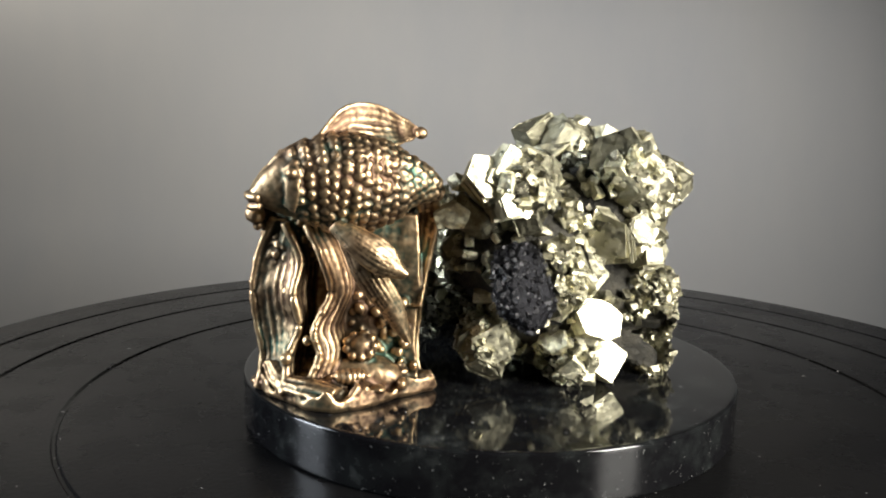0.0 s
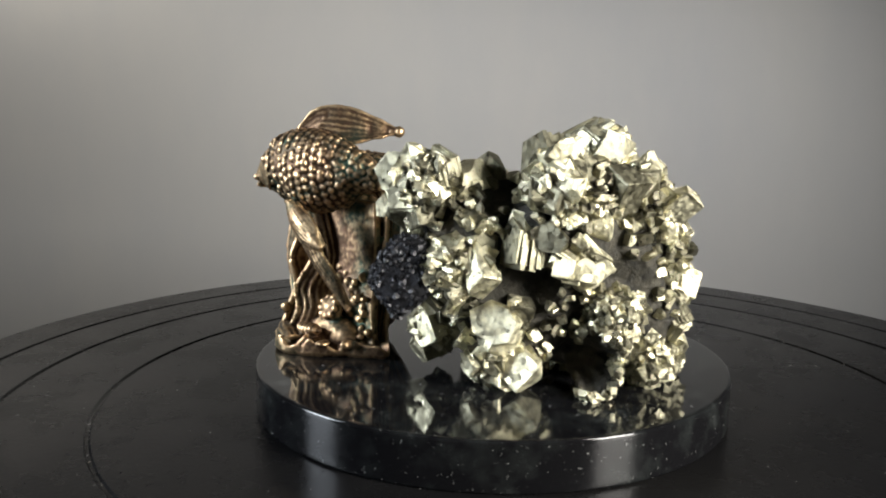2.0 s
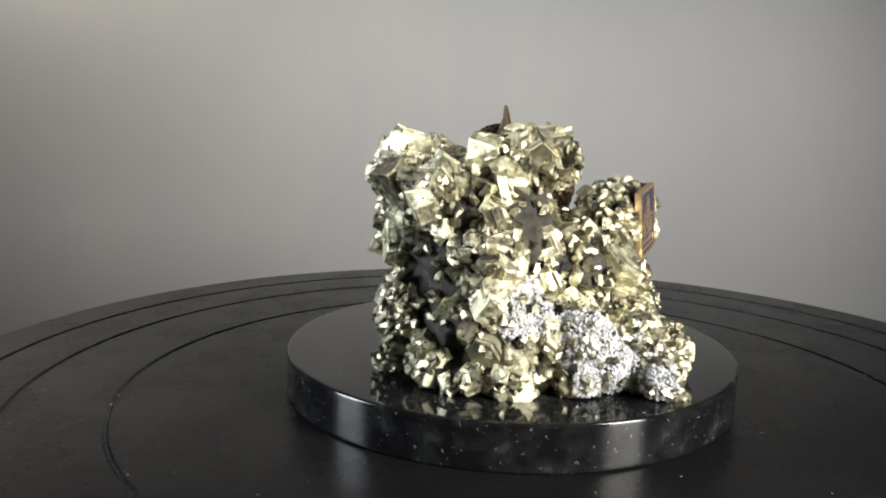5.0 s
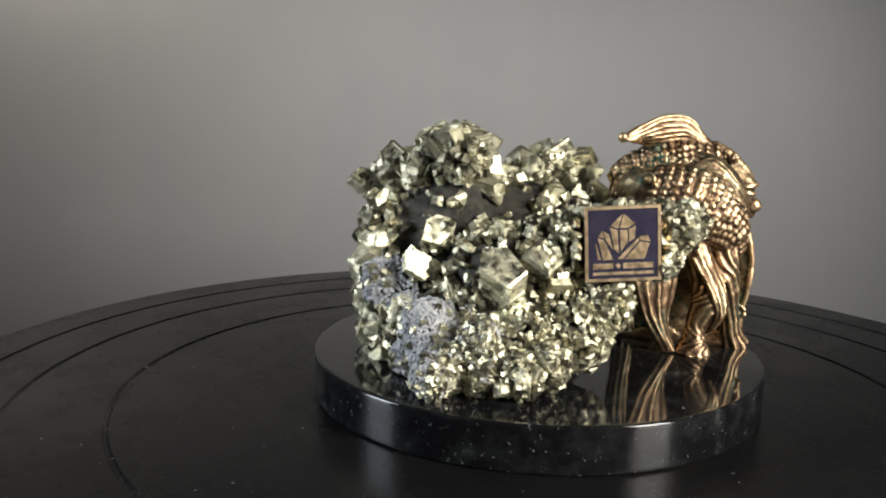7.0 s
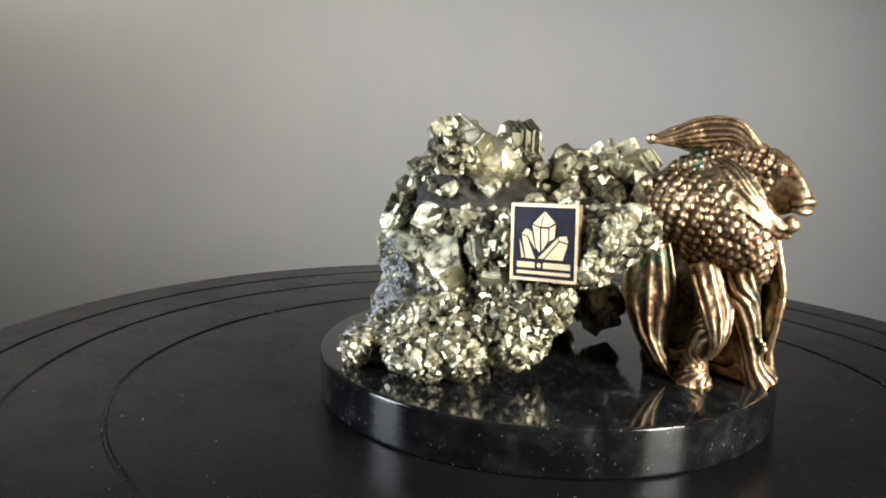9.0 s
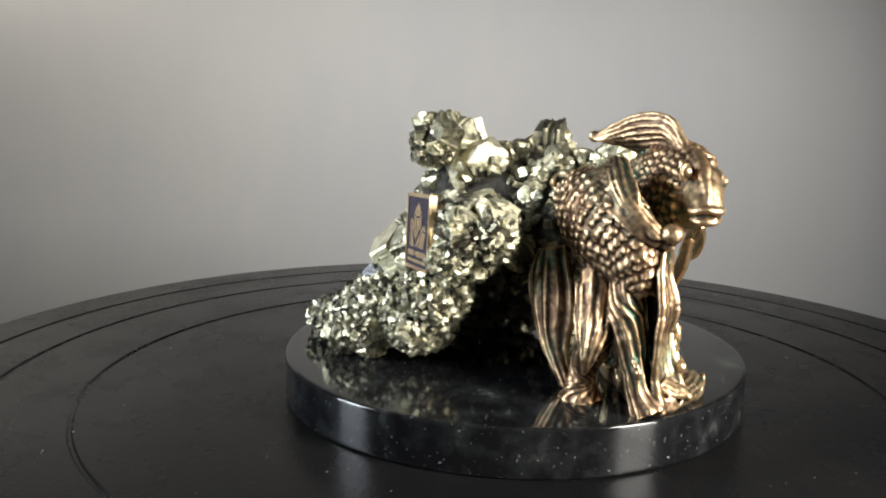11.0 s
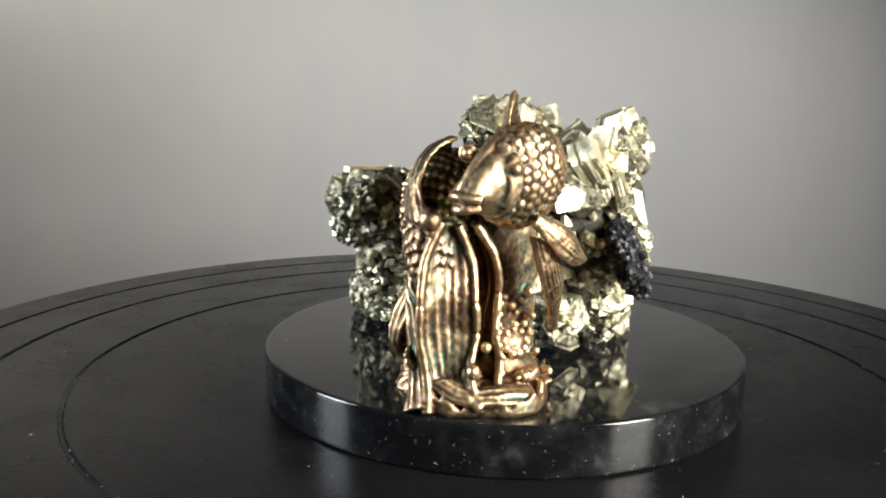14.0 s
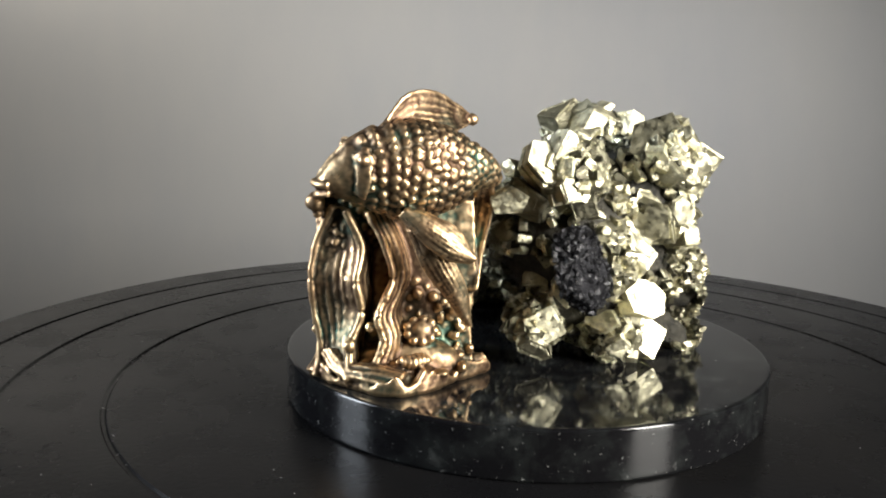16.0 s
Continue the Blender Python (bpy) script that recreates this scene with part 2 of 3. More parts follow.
def build_base():
    bm = bmesh.new()
    rim, soft = 0.0507, 0.0006
    arc = [(rim - soft + soft * math.cos(a), soft * math.sin(a)) for a in (math.pi / 2 * k / 5 for k in range(6))]
    prof = [(0, 0), (rim - 0.0011, 0)] + [(r, soft - h) for r, h in arc[::-1]] + [(rim, 0.0011), (rim, BASE_H - 0.0011)] + [(r, BASE_H - soft + h) for r, h in arc] + [(rim - 0.0011, BASE_H), (0, BASE_H)]
    revolve(bm, prof, 192, (BASE_X, BASE_Y))
    ob = part("stone_base", bm, GRANITE, smooth=True)
    rnd = random.Random(5)
    bm = bmesh.new()
    for _ in range(70):
        r, a, d = 0.048 * math.sqrt(rnd.random()), rnd.uniform(0, math.tau), rnd.uniform(0.00004, 0.00013)
        bmesh.ops.create_icosphere(bm, subdivisions=1, radius=1, matrix=pose(BASE_X + r * math.cos(a), BASE_Y + r * math.sin(a), BASE_H + d * 0.3, 0, 0, rnd.uniform(0, 360)) @ Matrix.Diagonal((d * rnd.choice((1, 1.5, 3)), d, d * 0.5, 1)))
    tagged(part("dust", bm, DUST, ob, "pale dust specks"), kind="stuff")
    return tagged(ob, "round polished black granite base with grey flecks", "stone base")


turntable = build_turntable()
stone_base = build_base()

# ---- mineral cluster ----
# rounded lumps of the rock, in millimetres: x, y, z, radius
LUMPS = (
    (12, -2, 30, 19.5), (4, -16, 36, 14.5), (18, 2, 36, 17.2), (18, 4, 26, 17), (-8, 10, 32, 9.8), (-24, 4, 38, 8.2), (-16, 14, 20, 8.2), (8, 14, 20, 10.5),
    (10, -8, 28, 17.5), (20, -6, 40, 13.8), (24, 10, 22, 11.8), (2, 12, 30, 11.2), (4, 22, 16, 7.2), (-2, 0, 32, 11.5), (-20, 10, 26, 7), (16, 4, 42, 13),
    (18, 16, 18, 8.8), (-16, 10, 38, 7), (-8, 22, 20, 6), (10, -26, 32, 6.5), (24, 4, 42, 11.2), (6, -16, 40, 12.3), (-29, 0, 40, 6.2),
)
PEAKS = (
    (9, 14, 53.5, 5), (17, 9, 53, 5.5), (25, -13, 49.5, 6.5), (30, -8, 48, 5.5), (31, 3, 46, 6.5), (3, -27, 48, 6.5), (32, -9, 14, 4.6), (32, -7, 20, 4.8), (32, -4, 26, 5.4), (33, 5, 15, 4.8),
    (30, 11, 15, 6), (25, 17, 14, 5.4), (-11, 30, 14, 4.6), (3, 33, 14, 5), (14, -19, 16, 6), (-2, -20, 18, 5.5), (-4, 31, 14, 5), (8, 28, 15, 6), (-3, 27, 18, 6), (-14, 25, 15, 5), (4, 38, 13.5, 4.2),
    (-33, 4, 41, 5.2), (-35, -1, 42, 4), (-31, 7, 36, 4.5), (11, 25, 19, 6.5), (14, 26, 13, 5), (27, 13, 36, 7.6), (26, 16, 27, 6.6),
)
ALL = LUMPS + PEAKS
# large crystals that stand out, in millimetres: x, y, z, half size, and the way their broad face looks in x and y
FACETED = (
    (8, -18, 52, 3.9, -0.0, -1.0), (29, -18, 50, 4.0, -0.2, -1.0), (16, -28, 34, 4.4, -0.1, -1.0), (5, -32, 44, 3.6, -0.0, -1.0), (16, 4, 56, 6.7, 0.4, -0.9), (27, -19, 49, 4.2, 0.4, -0.9),
    (15, -25, 38, 4.2, 0.4, -0.9), (12, -21, 50, 5.2, 1.0, -0.2), (30, -12, 54, 5.0, 0.8, 0.5), (24, 12, 50, 5.6, 0.9, 0.4), (17, 12, 58, 4.2, 0.9, 0.4), (7, 7, 51, 6.0, -0.6, 0.8),
    (6, 15, 57, 5.0, -0.6, 0.8), (1, -10, 49, 5.2, -0.6, 0.8), (-1, -23, 51, 6.5, -0.5, 0.8), (36, 3, 50, 5.1, 0.9, 0.5),
)
BLOCKS = (
    (17, -23, 22, 5.0, -0.1, -1.0), (20, -20, 15, 4.5, -0.1, -1.0), (35, -9, 50, 4.6, 0.3, -0.9), (35, 3, 51, 4.7, 0.9, -0.3), (32, -11, 36, 4.9, 1.0, -0.2), (20, -19, 15, 5.2, 0.9, -0.2),
    (31, -13, 36, 3.4, 0.8, 0.5), (36, 8, 47, 3.7, -0.7, 0.7), (18, 14, 50, 4.3, -0.7, 0.7), (-37, 7, 41, 2.9, -0.5, 0.9), (-37, 6, 44, 2.6, -0.5, 0.9), (12, 18, 38, 4.1, -0.7, 0.7),
    (-38, -4, 43, 2.8, -0.9, -0.4), (-26, 9, 23, 2.3, -0.9, -0.4), (9, 13, 58, 4.0, -0.7, -0.7), (19, 5, 56, 4.0, -0.9, -0.4),
)
PLATES = (
    (-2, -31, 50, 5.7, 0.0, -1.0), (3, -33, 48, 6.2, 0.5, -0.8), (24, -16, 55, 6.6, -0.1, -1.0), (13, 11, 56, 5.6, -0.1, -1.0), (22, -20, 39, 6.8, -0.1, -1.0), (11, -29, 27, 3.3, -0.1, -1.0),
    (-3, -25, 19, 5.0, 0.0, -1.0), (7, -28, 53, 4.8, 0.5, -0.9), (19, -23, 24, 6.0, 0.4, -0.9), (31, -14, 52, 5.3, 1.0, -0.2), (29, 15, 43, 3.7, 0.9, -0.4), (31, 18, 32, 5.2, 0.9, 0.4),
    (-4, 22, 29, 6.7, -0.6, 0.8), (15, 20, 31, 4.7, -0.7, 0.7), (27, -18, 40, 4.7, 0.4, -0.9), (8, 12, 58, 4.2, -0.9, -0.4),
)
# dark hollows in the rock
HOLLOWS = (
    (32, -1, 32, 4.4), (33, -12, 17, 6.0), (26, -6, 16, 6.0), (-1, 6, 41, 3.4), (9, 14, 42, 3.0), (34, 13, 18, 4.0), (13, -18, 49, 4.5), (25, -16, 32, 4.0), (28, -10, 15, 5.0), (22, -19, 30, 4.5),
)


def depth_in(p):
    """How deep p lies in the lumps, in millimetres (negative outside)."""
    return max(r - math.dist(p, (x, y, z)) for x, y, z, r in ALL)


def hollow(p):
    return any(math.dist(p, h[:3]) < h[3] for h in HOLLOWS)


def cut_block(bm, rnd, at, size, cuts, near, terraces=True):
    """A block with cut corners and low growth terraces on its faces."""
    own = bmesh.new()
    d = [rnd.uniform(0.78, 1.0) for _ in range(3)]
    box(own, [-v for v in d], d)
    for _ in range(cuts):
        n = Vector([rnd.choice((-1, 1)) * rnd.uniform(0.15, 1) for _ in range(3)]).normalized()
        r = bmesh.ops.bisect_plane(own, geom=own.verts[:] + own.edges[:] + own.faces[:], plane_co=n * rnd.uniform(near, near + 0.28), plane_no=n, clear_outer=True)
        es = [g for g in r["geom_cut"] if isinstance(g, bmesh.types.BMEdge)]
        if es:
            bmesh.ops.contextual_create(own, geom=es)
    bmesh.ops.recalc_face_normals(own, faces=own.faces[:])
    for _ in range(2 if terraces else 0):
        wide = [f for f in own.faces if f.calc_area() > 0.5 and rnd.random() < 0.7]
        if wide:
            bmesh.ops.inset_individual(own, faces=wide, thickness=rnd.uniform(0.05, 0.16), depth=rnd.uniform(-0.05, 0.07))
    turn = Euler([rnd.uniform(-0.7, 0.7) for _ in range(3)]) if size < 1 else Euler((0, 0, 0))
    own.transform(Matrix.LocRotScale(Vector(at), turn, (size, size, size)))
    me = bpy.data.meshes.new("growth")
    own.to_mesh(me)
    own.free()
    bm.from_mesh(me)
    bpy.data.meshes.remove(me)


def chunk_mesh(kind, seed):
    """A crystal about 2 across: block, chip or layered plate."""
    rnd = random.Random(seed)
    bm = bmesh.new()
    if kind in ("block", "chip"):
        cuts, near = (3, 0.86) if kind == "block" else (8, 0.70)
        cut_block(bm, rnd, (0, 0, 0), 1.0, cuts, near)
        for _ in range(rnd.randint(1, 3)):
            v = Vector((rnd.uniform(-1, 1), rnd.uniform(-1, 1), rnd.uniform(-0.3, 0.9))).normalized()
            cut_block(bm, rnd, v * rnd.uniform(0.7, 0.9), rnd.uniform(0.22, 0.42), 3, 0.8)
    else:
        z, rings = -0.7, []
        sides = rnd.choice((5, 6, 7))
        angles = [(q + rnd.uniform(-0.25, 0.25)) * math.tau / sides for q in range(sides)]
        drift = Vector((rnd.uniform(-0.05, 0.05), rnd.uniform(-0.05, 0.05)))
        for k in range(rnd.randint(6, 9)):
            hgt = rnd.choice((0.08, 0.12, 0.2, 0.3))
            a, b = rnd.uniform(0.82, 1.0), rnd.uniform(0.68, 0.9)
            ox, oy = drift.x * k + rnd.uniform(-0.06, 0.06), drift.y * k + rnd.uniform(-0.06, 0.06)
            pts = [(ox + a * math.cos(q), oy + b * math.sin(q)) for q in angles]
            rings.append([bm.verts.new((x, y, z)) for x, y in pts])
            z += hgt
            rings.append([bm.verts.new((0.985 * x, 0.985 * y, z + 0.05 * x)) for x, y in pts])
            z += 0.012
        bm.faces.new(rings[0][::-1])
        bm.faces.new(rings[-1])
        for lo, hi in zip(rings, rings[1:]):
            for i in range(sides):
                bm.faces.new((lo[i], lo[(i + 1) % sides], hi[(i + 1) % sides], hi[i]))
    bmesh.ops.recalc_face_normals(bm, faces=bm.faces[:])
    return bm


def crystal_shapes(mat, tag):
    return {k: [mesh_of(chunk_mesh(k, 100 * i + len(k)), tag + "_" + k, mat) for i in range(n)] for k, n in (("block", 9), ("chip", 10), ("plate", 8))}


def under_plaque(p):
    """Whether p would stick out through the little plaque on the rock."""
    d = Vector(p) - Vector((-25.4, 13.8, 38.9))
    return d.dot(Vector((-0.383, 0.926, 0.058))) > -3.2 and abs(d.dot(Vector((-0.92, -0.385, 0.08)))) < 8.6 and abs(d.z) < 8.6


def spots(rnd, wanted, spacing, accept, sink=0.0):
    """Places spread over the outside of the lumps, with their outward directions."""
    out, cells = [], {}
    for _ in range(wanted * 100):
        x, y, z, r = rnd.choice(ALL)
        n = Vector([rnd.gauss(0, 1) for _ in range(3)]).normalized()
        p = Vector((x, y, z)) + n * (r - sink)
        if p.z < 10.2 or under_plaque(p) or hollow(p) or not accept(p, n) or depth_in(p) > sink + 0.05:
            continue
        i, j, k = (int(v // spacing) for v in p)
        near = (q for a in (-1, 0, 1) for b in (-1, 0, 1) for c in (-1, 0, 1) for q in cells.get((i + a, j + b, k + c), ()))
        if any((p - q).length < spacing for q in near):
            continue
        cells.setdefault((i, j, k), []).append(p)
        out.append((p, n))
        if len(out) >= wanted:
            break
    return out


def fine_zone(p):
    """Where the rock carries fine grains rather than large crystals."""
    return (p.z < 30 and p.x > 26 and -16 < p.y < 1) or (p.x < 3 and p.y > 8 and p.z < 30) or (p.x < -18 and 30 < p.z < 37)


def grey_zone(p):
    return (p.y > 21 and -7 < p.x < 18 and p.z < 25) or (p.y > 11 and 16 < p.x < 30 and 22 < p.z < 33)


def joined(name, mat, shapes, items, parent, label="", kind=""):
    """Many grains in one mesh; items are (matrix, shape index)."""
    src = []
    for me in shapes:
        src.append(([v.co.copy() for v in me.vertices], [tuple(p.vertices) for p in me.polygons]))
    vs, fs = [], []
    for m, k in items:
        base = len(vs)
        vs += [m @ v for v in src[k][0]]
        fs += [tuple(base + i for i in f) for f in src[k][1]]
    me = bpy.data.meshes.new(name)
    me.from_pydata(vs, [], fs)
    me.materials.append(mat)
    ob = new(name, me)
    ob.parent = parent
    return tagged(ob, label, kind=kind)


def placed(p, n, rnd, sx, sy, sz, tilt=0.6):
    """A pose in metres for a crystal of that half size, leaning about the direction n."""
    d = (n + Vector([rnd.uniform(-tilt, tilt) for _ in range(3)])).normalized()
    q = d.to_track_quat("Z", "Y") @ Euler((0, 0, rnd.uniform(0, 6.28))).to_quaternion()
    return Matrix.LocRotScale(Vector(p) * MM, q, (sx * MM, sy * MM, sz * MM))


def build_cluster():
    rnd = random.Random(7)
    thing = tagged(new("pyrite_cluster"), "rough pyrite cluster of pale brassy crystals on granite", "mineral")
    bm = bmesh.new()
    for x, y, z, r in ALL:
        bmesh.ops.create_icosphere(bm, subdivisions=3, radius=(r - 1.3) * MM, matrix=Matrix.Translation(Vector((x, y, z)) * MM))
    for v in bm.verts:
        v.co += 0.0018 * noise.noise_vector(v.co * 260) + 0.0008 * noise.noise_vector(v.co * 700)
        for x, y, z, r in HOLLOWS:
            away = v.co / MM - Vector((x, y, z))
            if away.length < r * 1.15:
                v.co += (Vector((12, 0, z)) - Vector((x, y, z))).normalized() * (r * 1.15 - away.length) * 1.3 * MM
        v.co.z = max(v.co.z, BASE_H)
    rock = part("matrix", bm, MATRIX, thing, "dark porous rock between the crystals")
    melt = rock.modifiers.new("grown", "REMESH")
    melt.mode, melt.voxel_size = "VOXEL", 0.0007

    shapes = crystal_shapes(GOLD, "crystal")
    for kind, rows in (("chip", FACETED), ("block", BLOCKS), ("plate", PLATES)):
        for x, y, z, s, nx, ny in rows:
            n = Vector((nx, ny, 0.2)).normalized()
            ob = new("crystal", rnd.choice(shapes[kind]))
            ob.parent = thing
            ob.matrix_basis = placed(Vector((x, y, z)) - n * s * (0.42 if kind == "plate" else 0.72), n, rnd, s * 0.92, s * rnd.uniform(0.72, 0.9), s * rnd.uniform(0.6, 0.8), 0.45)
    # rough arm that reaches towards the figurine, with a dark block on it
    for x, y, z, s, kind in ((-9.0, -27.0, 43.5, 4.0, "plate"), (-4.5, -27.5, 43.0, 4.4, "chip"), (-8.0, -25.0, 49.0, 2.0, "block")):
        ob = new("crystal", rnd.choice(shapes[kind]))
        ob.parent = thing
        ob.matrix_basis = placed((x, y, z), Vector((-0.5, -0.8, 0.2)), rnd, s, s * 0.8, s * 0.75, 0.3)
    big = spots(rnd, 125, 3.9, lambda p, n: not fine_zone(p) and not grey_zone(p), 1.6)
    for p, n in big:
        kind = rnd.choices(("block", "chip", "plate"), (2, 5, 3))[0]
        s = rnd.choice((2.2, 2.7, 3.2, 3.8)) * rnd.uniform(0.9, 1.1) * (0.62 if p.x < -18 else 0.78 if p.z > 48 else 1.0)
        ob = new("crystal", rnd.choice(shapes[kind]))
        ob.parent = thing
        ob.matrix_basis = placed(p - n * s * 0.18, n, rnd, s * rnd.uniform(0.9, 1.3), s * rnd.uniform(0.7, 1.0), s * rnd.uniform(0.7, 1.1))
    mid = spots(rnd, 120, 2.6, lambda p, n: not grey_zone(p), 0.6)
    for p, n in mid:
        kind = rnd.choices(("block", "chip", "plate"), (4, 5, 1))[0]
        s = rnd.uniform(1.2, 2.2)
        ob = new("crystal", rnd.choice(shapes[kind]))
        ob.parent = thing
        ob.matrix_basis = placed(p, n, rnd, s, s * rnd.uniform(0.7, 1.1), s * rnd.uniform(0.8, 1.2))
    flat = []
    for k in range(8):
        bm = bmesh.new()
        cut_block(bm, random.Random(900 + k), (0, 0, 0), 1.0, 4, 0.78, False)
        flat.append(mesh_of(bm, "grain", DRUSE))
    items = [(placed(p, n, rnd, *[rnd.uniform(0.5, 1.15) for _ in range(3)], 1.0), rnd.randrange(len(flat))) for p, n in spots(rnd, 1500, 0.95, lambda p, n: fine_zone(p), 0.2)]
    items += [(placed(p, n, rnd, *[rnd.uniform(0.5, 1.5) for _ in range(3)], 1.0), rnd.randrange(len(flat))) for p, n in spots(rnd, 1700, 1.2, lambda p, n: not fine_zone(p) and not grey_zone(p), 0.5)]
    items += [(placed(p, n, rnd, *[rnd.uniform(0.5, 1.1) for _ in range(3)], 1.0), rnd.randrange(len(flat))) for p, n in spots(rnd, 110, 1.6, lambda p, n: grey_zone(p), 0.1)]
    joined("druse", DRUSE, flat, items, thing, "fine glittering crust of tiny crystals", "stuff")
    items = [(placed(p, n, rnd, *[rnd.uniform(0.25, 0.6) for _ in range(3)], 1.4), rnd.randrange(len(flat))) for p, n in spots(rnd, 2600, 0.5, lambda p, n: grey_zone(p), 0.3)]
    joined("quartz_crust", GREY, flat, items, thing, "grey sugary quartz crust", "stuff")
    # dark lump that juts out near the figurine
    bm = bmesh.new()
    bmesh.ops.create_icosphere(bm, subdivisions=4, radius=1)
    m = Matrix.LocRotScale(Vector((4.6, -33.6, 31.6)) * MM, Euler((radians(-22), radians(6), radians(34))), (7.0 * MM, 3.2 * MM, 8.6 * MM))
    for v in bm.verts:
        q = v.co.copy()
        for d in ((0, -1, 0.15), (0.9, -0.3, 0.3), (-0.8, -0.4, 0.5), (0.7, 0.1, -0.75), (-0.55, 0.0, -0.85), (0.2, 0.2, 1), (-0.9, 0.5, 0)):
            n = Vector(d).normalized()
            over = q.dot(n) - 0.78
            if over > 0:
                q -= n * over
        v.co = m @ (q + 0.035 * noise.noise_vector(q * 7) + 0.03 * noise.noise_vector(q * 19))
    grains = []
    for f in bm.faces:
        if rnd.random() < 0.28:
            g = rnd.uniform(0.25, 0.6)
            grains.append((placed(f.calc_center_median() / MM, f.normal, rnd, g, g, g, 1.2), rnd.randrange(len(flat))))
    part("dark_lump", bm, DARK, thing, "black sparkling sphalerite lump")
    joined("glitter", DARK, flat, grains, thing, "tiny glittering black grains", "stuff")
    return thing


cluster = build_cluster()


def prism(bm, pts, z0, z1):
    lo = [bm.verts.new((x * MM, y * MM, z0 * MM)) for x, y in pts]
    hi = [bm.verts.new((x * MM, y * MM, z1 * MM)) for x, y in pts]
    bm.faces.new(lo[::-1])
    bm.faces.new(hi)
    for k in range(len(pts)):
        j = (k + 1) % len(pts)
        bm.faces.new((lo[k], lo[j], hi[j], hi[k]))


def build_plaque():
    m = Matrix(((-0.92, -0.385, 0.08), (0.08, -0.03, 1.0), (-0.383, 0.926, 0.058))).transposed().to_4x4()
    m.translation = Vector((-25.4, 13.8, 38.9)) * MM
    thing = tagged(new("plaque"), "small square dark metal plaque with a gold crystal emblem", "plaque")

    def add(name, bm, mat, label=""):
        bmesh.ops.recalc_face_normals(bm, faces=bm.faces[:])
        bm.transform(m)
        part(name, bm, mat, thing, label)
    bm = bmesh.new()
    prism(bm, ((-7.1, -7.1), (7.1, -7.1), (7.1, 7.1), (-7.1, 7.1)), -1.2, 0)
    add("plate", bm, PLAQUE, "dark glossy enamelled field")
    bm = bmesh.new()
    for a in range(4):
        c, s = (1, 0, -1, 0)[a], (0, 1, 0, -1)[a]
        prism(bm, [(x * c - y * s, x * s + y * c) for x, y in ((-7.4, -7.4), (7.4, -7.4), (6.8, -6.8), (-6.8, -6.8))], -1.3, 0.14)
    add("frame", bm, BRASS, "raised bright brass border")
    # facets of the five standing crystals
    facets = (
        ((0, 5.9), (-2.4, 3.6), (-0.9, 3.0)), ((0.2, 5.9), (2.4, 3.9), (1.0, 3.1), (-0.6, 3.1)), ((-2.5, 3.3), (-1.0, 2.7), (-0.8, -1.9), (-1.7, -1.0)), ((-0.6, 2.7), (0.9, 2.7), (0.9, 0.3), (-0.4, -1.6)),
        ((1.2, 2.8), (2.5, 3.5), (2.3, 1.0), (1.2, 0.3)), ((-4.0, 2.6), (-4.9, 1.6), (-3.6, 1.2)), ((-4.9, 1.3), (-3.7, 0.9), (-1.9, -3.1), (-3.9, -3.1)), ((-3.8, 2.6), (-2.7, 1.9), (-1.9, -1.2), (-3.4, 1.0)),
        ((-5.4, 0.4), (-5.0, -0.6), (-4.3, -3.0), (-4.9, -3.0)), ((4.9, 1.5), (5.3, 0.2), (3.4, 0.6), (3.2, 1.3)), ((5.2, -0.1), (3.4, 0.3), (0.3, -3.1), (4.2, -3.1)), ((3.1, 1.1), (3.1, 0.4), (0.0, -3.0), (-1.2, -3.0)),
    )
    for f in facets:
        bm = bmesh.new()
        prism(bm, f, 0, 0.07)
        add("facet", bm, BRASS)
    for x0, x1, y0, y1 in ((-5.9, -1.9, -4.9, -3.8), (0.0, 5.9, -4.9, -3.8), (-5.9, 5.9, -6.1, -5.5)):
        bm = bmesh.new()
        prism(bm, ((x0, y0), (x1, y0), (x1, y1), (x0, y1)), 0, 0.06)
        add("lettering_bar", bm, BRASS, "bar of small gold lettering")
    bm = bmesh.new()
    prism(bm, ((-1.5, -4.35), (-0.95, -4.9), (-0.4, -4.35), (-0.95, -3.8)), 0, 0.06)
    add("diamond", bm, BRASS)
    return thing


plaque = build_plaque()

# ---- bronze figurine ----


def curve(points, t):
    """A smooth curve through the points (Catmull-Rom), t from 0 to 1."""
    n = len(points) - 1
    s = min(max(t, 0.0), 1.0) * n
    i = min(int(s), n - 1)
    f = s - i
    p = [np.array(points[min(max(k, 0), n)], float) for k in (i - 1, i, i + 1, i + 2)]
    return 0.5 * (2 * p[1] + (p[2] - p[0]) * f + (2 * p[0] - 5 * p[1] + 4 * p[2] - p[3]) * f * f + (3 * p[1] - p[0] - 3 * p[2] + p[3]) * f ** 3)


def grid_faces(bm, rows, wrap):
    for a, b in zip(rows, rows[1:]):
        n = len(a)
        for k in range(n if wrap else n - 1):
            bm.faces.new((a[k], a[(k + 1) % n], b[(k + 1) % n], b[k]))


